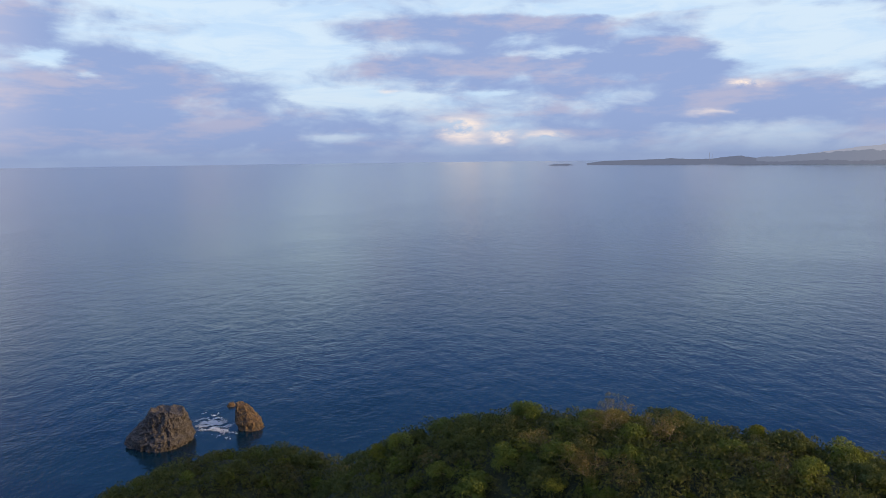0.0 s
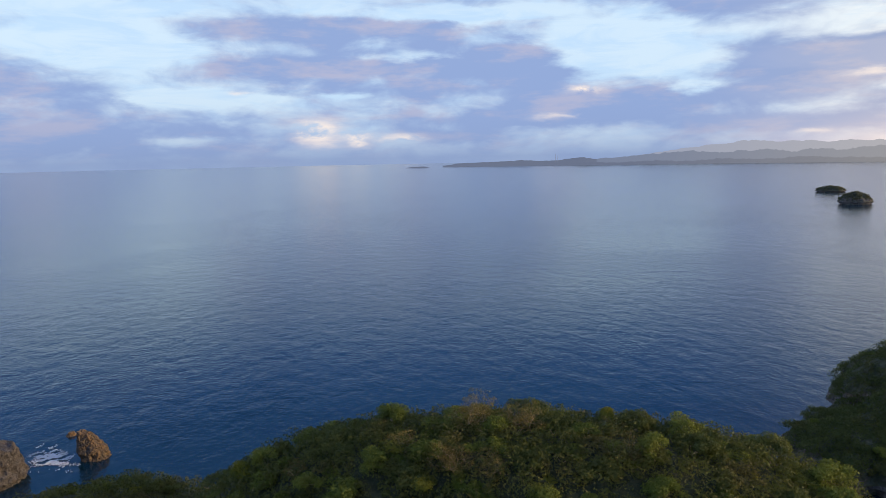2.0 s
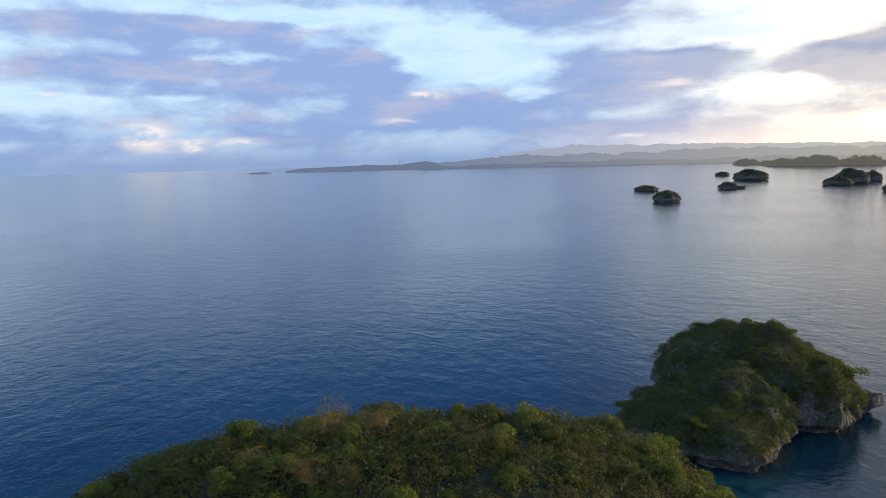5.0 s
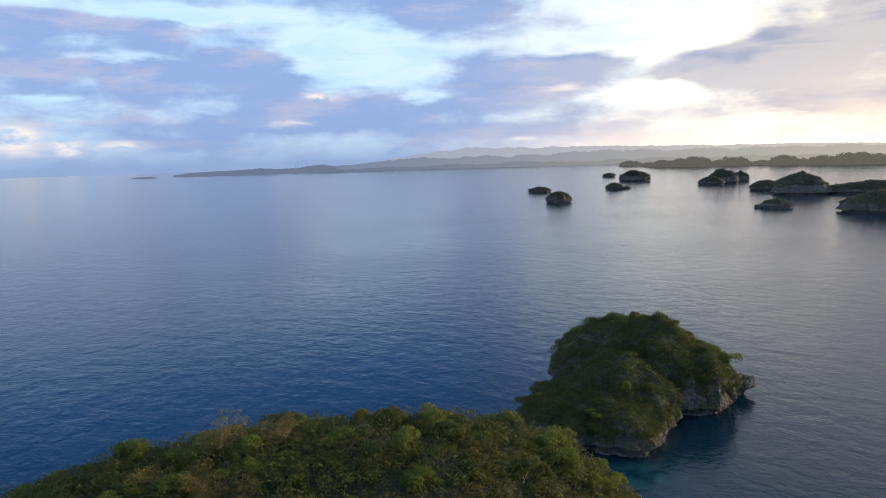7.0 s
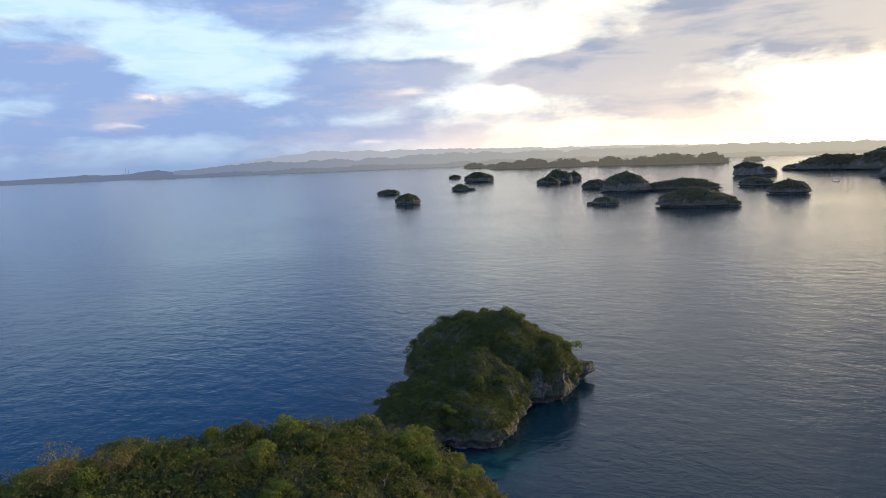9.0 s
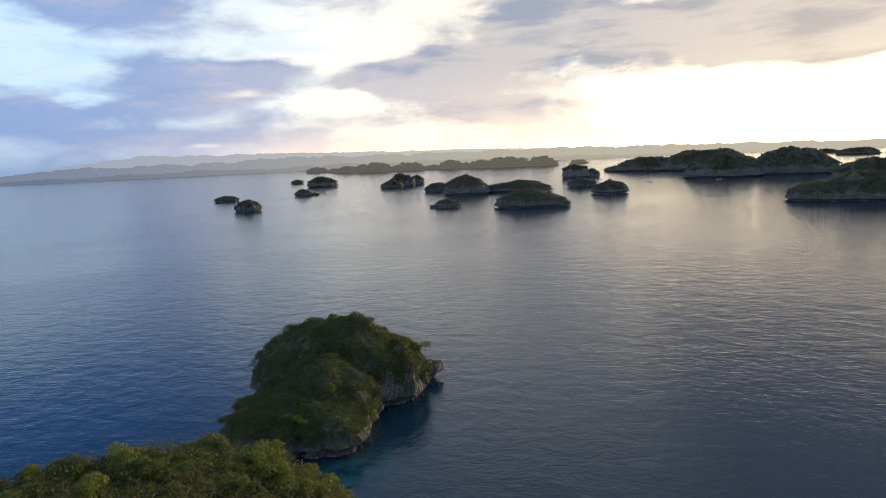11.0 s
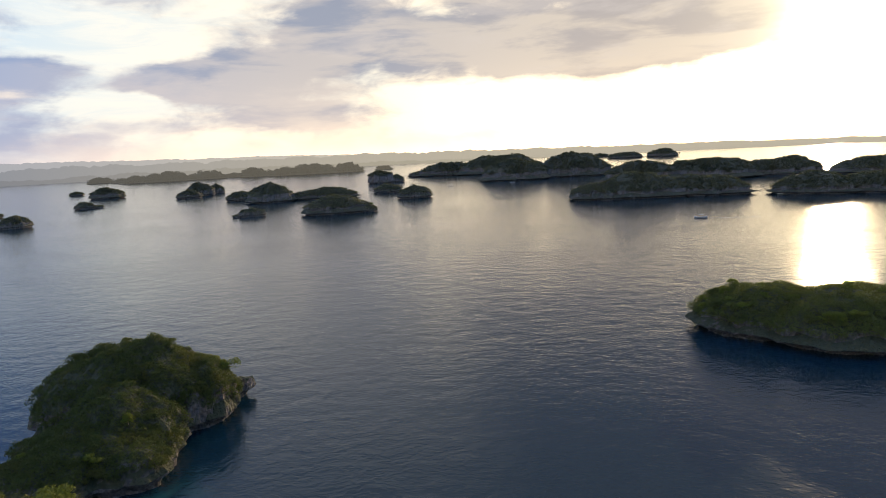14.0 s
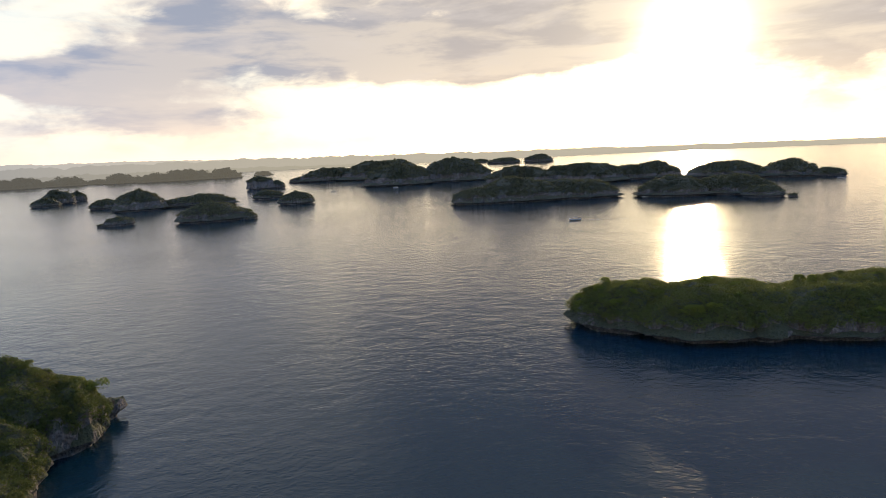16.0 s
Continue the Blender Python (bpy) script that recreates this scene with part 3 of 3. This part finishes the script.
HILL = Hill()
xs, ys = np.linspace(-60, 70, 131), np.linspace(15, 95, 81)
verts = [(x, y, max(-2.0, HILL.z(x, y)) + 0.5 * wobble((x, y, 0), 0.25, 4) - 0.1) for y in ys for x in xs]
faces = [(j * 131 + i, j * 131 + i + 1, (j + 1) * 131 + i + 1, (j + 1) * 131 + i) for j in range(80) for i in range(130)]
tagged(part("ground_hill", mesh_of("ground_hill", verts, faces, SOIL, True)), "steep limestone hill under dense evening woods", "hill", kind="structure")

rng = np.random.default_rng(44)
thicket = []
while len(thicket) < 4200:
    x, y = rng.uniform(-52, 64), rng.uniform(22, 92)
    z = HILL.z(x, y)
    if z > 1.0:
        thicket.append((x, y, z + rng.uniform(-0.2, 0.7)))
UNDER = leaf_material("undergrowth_leaves", (0.080, 0.096, 0.023), (0.142, 0.146, 0.036), (0.155, 0.115, 0.048), 0.6)
tagged(part("undergrowth", canopy_mesh("undergrowth", thicket, 0.95, 48, 0.15, UNDER, rng)), "dense green undergrowth covering the hill between the trees", "undergrowth", kind="stuff")

KINDS = [
    tree_kind("tree", 1, 3.4, 0.7, LEAF, 1450, 0.125, label="leafy green broadleaf tree in the hilltop woods"),
    tree_kind("tree", 2, 3.0, 0.8, LEAF, 1400, 0.125, label="leafy green broadleaf tree in the hilltop woods"),
    tree_kind("tree", 3, 3.2, 0.7, LEAF_DARK, 1450, 0.125, label="dark green dense tree in the hilltop woods"),
    tree_kind("tree", 4, 2.8, 0.85, LEAF_YELLOW, 1350, 0.12, label="yellow-green tree in the hilltop woods"),
    tree_kind("tree", 5, 3.0, 0.8, LEAF_DARK, 1400, 0.12, label="dark green dense tree in the hilltop woods"),
]
SHRUBS = [
    tree_kind("shrub", 11, 2.0, 0.9, LEAF, 900, 0.115, 1, "low green shrub on the wooded hill", "shrub", 5),
    tree_kind("shrub", 12, 1.8, 0.9, LEAF_DARK, 900, 0.115, 1, "low dark green shrub on the wooded hill", "shrub", 5),
    tree_kind("shrub", 13, 2.0, 0.9, LEAF_YELLOW, 850, 0.115, 1, "low yellow-green shrub on the wooded hill", "shrub", 5),
]
BARE = tree_kind("bare_tree", 21, 3.0, 1.5, LEAF_DRY, 1900, 0.065, 4, "half-bare tree with pale twisted limbs and dry orange leaves", "tree", girth=0.052, forks=4, puffed=0.5)


BARE_SPOTS = [(13.7, 49.2, 1.3, 40), (10.5, 45.5, 1.0, 150), (-2.0, 51.2, 0.8, 260), (22.8, 41.7, 1.0, 10), (13.4, 43.5, 0.85, 80), (6.9, 49.5, 0.9, 200), (15.6, 48.6, 1.15, 300), (24.5, 47.0, 0.8, 120), (-14.8, 58.7, 0.8, 60)]
for k, (x, y, size, turn) in enumerate(BARE_SPOTS):
    m = pose(x, y, HILL.z(x, y) - 1.3, 4, -3, turn) @ Matrix.Scale(size, 4)
    ob = BARE if k == 0 else copy_thing(BARE, m)
    ob.matrix_basis = m
    tagged(ob, group="half-bare trees on the near hill")


def scatter(count, gap, seed):
    """Places on the hill that lie at least gap apart."""
    rng = np.random.default_rng(seed)
    got = []
    for _ in range(count * 60):
        x, y = rng.uniform(-50, 62), rng.uniform(20, 90)
        z = HILL.z(x, y)
        if z > 3.0 and all((x - a) ** 2 + (y - b) ** 2 > gap * gap for a, b, _ in got):
            got.append((x, y, z))
            if len(got) == count:
                break
    return got, rng


def plant(kinds, places, rng, group, weights=None):
    first = set()
    for x, y, z in places:
        k = kinds[int(rng.choice(len(kinds), p=weights))]
        low = 0.62 if x < -9 else 1.0
        m = pose(x, y, z - 0.95, rng.uniform(-6, 6), rng.uniform(-6, 6), rng.uniform(0, 360)) @ Matrix.Diagonal((*[rng.uniform(0.85, 1.2) * low] * 2, rng.uniform(0.7, 1.15) * low, 1.0))
        if k in first:
            ob = copy_thing(k, m)
            ob.matrix_basis = m
        else:
            first.add(k)
            k.matrix_basis = m
            ob = k
        tagged(ob, group=group)


spots, rng = scatter(240, 2.3, 5)
plant(KINDS, spots, rng, "trees on the near hill", [0.3, 0.26, 0.16, 0.14, 0.14])
spots, rng = scatter(260, 2.1, 6)
plant(SHRUBS, spots, rng, "shrubs on the near hill", [0.45, 0.35, 0.2])


# ================= sea stacks and foam =================
def sea_stack(name, x, y, a, b, turn, top, lean, seed, mat, label, undercut=0.88, taper=0.5):
    """A weathered sea stack: an undercut foot, broken flanks that lean to one side and a jagged crown."""
    around, rings = 110, 44
    verts, faces = [], []
    c, s = math.cos(turn), math.sin(turn)
    for i in range(rings + 1):
        t = i / rings
        z = -1.0 + (top + 1.0) * min(1.0, t / 0.82)
        h = max(0.0, z / top)
        r = (undercut if z < 0.3 else min(1.0, undercut + 0.25 * (z - 0.3))) * (1 - taper * h ** 0.9)
        if t > 0.82:
            r *= 1 - ((t - 0.82) / 0.18) ** 1.0 * 0.97
        for j in range(around):
            q = 2 * math.pi * j / around
            blocky = (abs(math.cos(q)) ** 2.5 + abs(math.sin(q)) ** 2.5) ** (-1 / 2.5)
            u, v = a * r * blocky * math.cos(q) + lean * h, b * r * blocky * math.sin(q)
            p = Vector((x + u * c - v * s, y + u * s + v * c, z))
            out = Vector((math.cos(q + turn), math.sin(q + turn), 0.15))
            n = noise.ridged_multi_fractal(Vector((p.x * 1.1, p.y * 1.1, p.z * 0.8)) + Vector((seed, 0, 0)), 0.8, 2.3, 6, 1.0, 2.0) - 1.1
            p += out * n * 0.42 * min(a, b) / 4 * (1 if t < 0.82 else 0.4)
            if t > 0.7:
                p.z += top * 0.16 * wobble((p.x, p.y, 0), 0.42, seed, 4)
            verts.append(p)
    for i in range(rings):
        for j in range(around):
            k, l = i * around + j, i * around + (j + 1) % around
            faces.append((k, l, l + around, k + around))
    faces.append(tuple(range(rings * around, (rings + 1) * around)))
    return tagged(part(name, mesh_of(name, verts, faces, mat)), label, "sea stack")


sea_stack("limestone_rock", -46.2, 102.2, 5.8, 4.8, radians(-22), 5.5, 2.3, 3, STACK, "broad brown limestone sea stack with a jagged top", 0.88, 0.6)
sea_stack("limestone_rock", -32.7, 107.0, 2.7, 2.4, radians(-4), 4.2, -1.5, 9, OCHRE, "small ochre limestone sea stack with an undercut foot", 0.75, 0.7)
sea_stack("sea_rock", -39.2, 117.0, 0.95, 0.8, 0.3, 0.55, 0.0, 14, OCHRE, "tiny ochre rock awash behind the sea stack", 0.9)

rng = np.random.default_rng(77)
verts, faces = [], []
for _ in range(5200):
    u, v = rng.normal(size=2)
    x, y = -39.4 + u * 1.9 - v * 0.4, 108.0 + v * 1.9 - u * 0.9
    if wobble((x, y, 0), 0.8, 6, 4) < 0.02 + 0.05 * (u * u + v * v):
        continue
    r, turn = rng.uniform(0.02, 0.075), rng.uniform(0, 6.28)
    off, sides = len(verts), 6
    for k in range(sides):
        q = 2 * math.pi * k / sides
        w = r * rng.uniform(0.5, 1.3)
        e, n = w * 2.2 * math.cos(q), w * math.sin(q)
        verts.append((x + e * math.cos(turn) - n * math.sin(turn), y + e * math.sin(turn) + n * math.cos(turn), 0.04))
    verts.append((x, y, 0.09))
    faces.extend((off + k, off + (k + 1) % sides, off + sides) for k in range(sides))
tagged(part("sea_foam", mesh_of("sea_foam", verts, faces, FOAM)), "white surf foaming between the sea stacks", "foam", kind="stuff")


# ================= boats =================
HULL = plain_material("painted_boat_wood", (0.55, 0.55, 0.52), 0.5)
CANVAS = plain_material("boat_awning", (0.30, 0.32, 0.34), 0.8)
POLE = plain_material("bamboo_pole", (0.35, 0.26, 0.14), 0.7)


def outrigger_boat(length=7.0):
    """A narrow wooden boat with an awning and two bamboo floats on bent arms."""
    root = new("outrigger_boat")
    verts, faces, n = [], [], 13
    for i in range(n):
        t = i / (n - 1) * 2 - 1
        w = 0.55 * (1 - abs(t) ** 2.6) + 0.03
        rise = 0.55 * abs(t) ** 3
        x = t * length / 2
        for yy, zz in ((-w, 0.75 + rise), (-w * 0.75, 0.15), (0, -0.2 + rise * 0.6), (w * 0.75, 0.15), (w, 0.75 + rise), (w * 0.8, 0.70 + rise), (0, 0.42 + rise), (-w * 0.8, 0.70 + rise)):
            verts.append((x, yy, zz))
    for i in range(n - 1):
        for k in range(8):
            a, b = i * 8 + k, i * 8 + (k + 1) % 8
            faces.append((a, b, b + 8, a + 8))
    faces += [tuple(range(8)), tuple(range((n - 1) * 8, n * 8))]
    part("hull", mesh_of("hull", verts, faces, HULL, True), root)
    verts, faces = [], []
    for i in range(7):
        q = math.pi * i / 6
        for x in (-1.5, 1.3):
            verts += [(x, -0.75 * math.cos(q), 1.75 + 0.22 * math.sin(q)), (x, -0.72 * math.cos(q), 1.70 + 0.20 * math.sin(q))]
    for i in range(6):
        a = i * 4
        faces += [(a, a + 4, a + 6, a + 2), (a + 1, a + 3, a + 7, a + 5)]
    part("awning", mesh_of("awning", verts, faces, CANVAS, True), root)
    for x in (-1.4, 1.2):
        for y in (-0.5, 0.5):
            part("post", mesh_of("post", *tube([Vector((x, y, 0.6)), Vector((x, y * 1.4, 1.8))], [0.04, 0.04]), POLE), root)
        arm = [Vector((x, y, 1.0 - 0.09 * y * y)) for y in (-2.6, -1.3, 0, 1.3, 2.6)]
        part("outrigger_arm", mesh_of("outrigger_arm", *tube(arm, [0.05] * 5), POLE, True), root)
    for y in (-2.6, 2.6):
        flt = [Vector((x, y, 0.3 + 0.02 * x * x)) for x in (-2.6, -1.2, 0, 1.2, 2.6)]
        part("outrigger_float", mesh_of("outrigger_float", *tube(flt, [0.05, 0.1, 0.1, 0.1, 0.05], 6), POLE, True), root)
    return tagged(root, "small pale outrigger boat with an awning on the bay", "boat", "boats on the bay")


boat = outrigger_boat()
boat.matrix_basis = pose(400, -57, 0.05, 0, 0, 84)
for x, y, turn in ((548, -136, 76), (678, -358, 60), (838, 184, 100), (866, 108, 90)):
    copy_thing(boat, pose(x, y, 0.05, 0, 0, turn))
verts, faces = [], []
rng = np.random.default_rng(8)
for k in range(90):
    d = 5 + k * 0.30
    for side in (-1, 1):
        x, y = 400 + side * d * 0.05 + rng.normal() * 0.2, -57 - d
        r, off = rng.uniform(0.08, 0.22), len(verts)
        verts += [(x - r, y - r * 2, 0.03), (x + r, y - r, 0.03), (x + r * 0.8, y + r * 2, 0.03), (x - r * 0.7, y + r, 0.05)]
        faces.append((off, off + 1, off + 2, off + 3))
tagged(part("boat_wake", mesh_of("boat_wake", verts, faces, FOAM)), "thin line of foam trailing behind a boat", "wake", kind="stuff")


# ================= radio masts on the far headland =================
# the masts carry the same emitted haze in their colour
MAST_BAR = haze_material("hazy_mast", (0.3, 0.3, 0.3), (0.26, 0.29, 0.38), (0.40, 0.36, 0.3), 0.7)


def radio_mast(x, y, z, height):
    root = new("radio_mast")
    root.matrix_basis = pose(x, y, z)
    w = height * 0.04
    for k in range(3):
        q = 2 * math.pi * k / 3
        part("leg", mesh_of("leg", *tube([Vector((w * math.cos(q), w * math.sin(q), -4)), Vector((w * 0.25 * math.cos(q), w * 0.25 * math.sin(q), height))], [0.35, 0.25], 4), MAST_BAR), root)
    for k in range(7):
        h = height * (k + 0.5) / 7
        r = w * (1 - 0.75 * (k + 0.5) / 7)
        p = [Vector((r * math.cos(q), r * math.sin(q), h)) for q in (0, 2.094, 4.189, 6.283)]
        part("brace", mesh_of("brace", *tube(p, [0.2] * 4, 4), MAST_BAR), root)
    return tagged(root, "tall slender lattice radio mast on the hazy headland", "mast", "masts on the headland")


for b, h in ((21.76, 38), (21.95, 30)):
    q = radians(b)
    radio_mast(math.sin(q) * 3060, math.cos(q) * 3060, 10.0, h)

# trees on the cliff end and over the tops of the middle and the long island
def grow_on(lobes, count, reach, seed, label, group, sizes=(0.5, 0.8)):
    rng = np.random.default_rng(seed)
    for _ in range(count):
        lobe = lobes[int(rng.integers(len(lobes)))]
        q, rho = rng.uniform(0, 2 * math.pi), reach * math.sqrt(rng.uniform(0, 1))
        p = lobe.place(q, rho, 0)
        m = pose(p.x, p.y, lobe.height(q, rho) - 0.8, rng.uniform(-8, 8), rng.uniform(-8, 8), rng.uniform(0, 360)) @ Matrix.Scale(rng.uniform(*sizes), 4)
        ob = copy_thing(KINDS[int(rng.choice([0, 1, 2, 4]))], m)
        ob.matrix_basis = m
        tagged(ob, label, "tree", group)


grow_on(MID[:4], 30, 0.85, 61, "leafy green tree rising from the island scrub", "trees on the middle island")
grow_on(RIGHT, 80, 0.9, 62, "leafy dark tree in the woods of the long island", "trees on the long island", (0.7, 1.15))
grow_on([far_lobe(70.0, 530, 24, 6.5, 44)], 6, 0.8, 63, "thin tree at the jagged end of the islet", "trees on the jagged islet", (1.1, 1.9))
m = pose(107.0, 68.6, 5.6, 0, 0, 30) @ Matrix.Scale(1.9, 4)
ob = tagged(copy_thing(KINDS[1], m), "spreading green tree on the cliff edge of the island", "tree", "trees on the middle island")
ob.matrix_basis = m
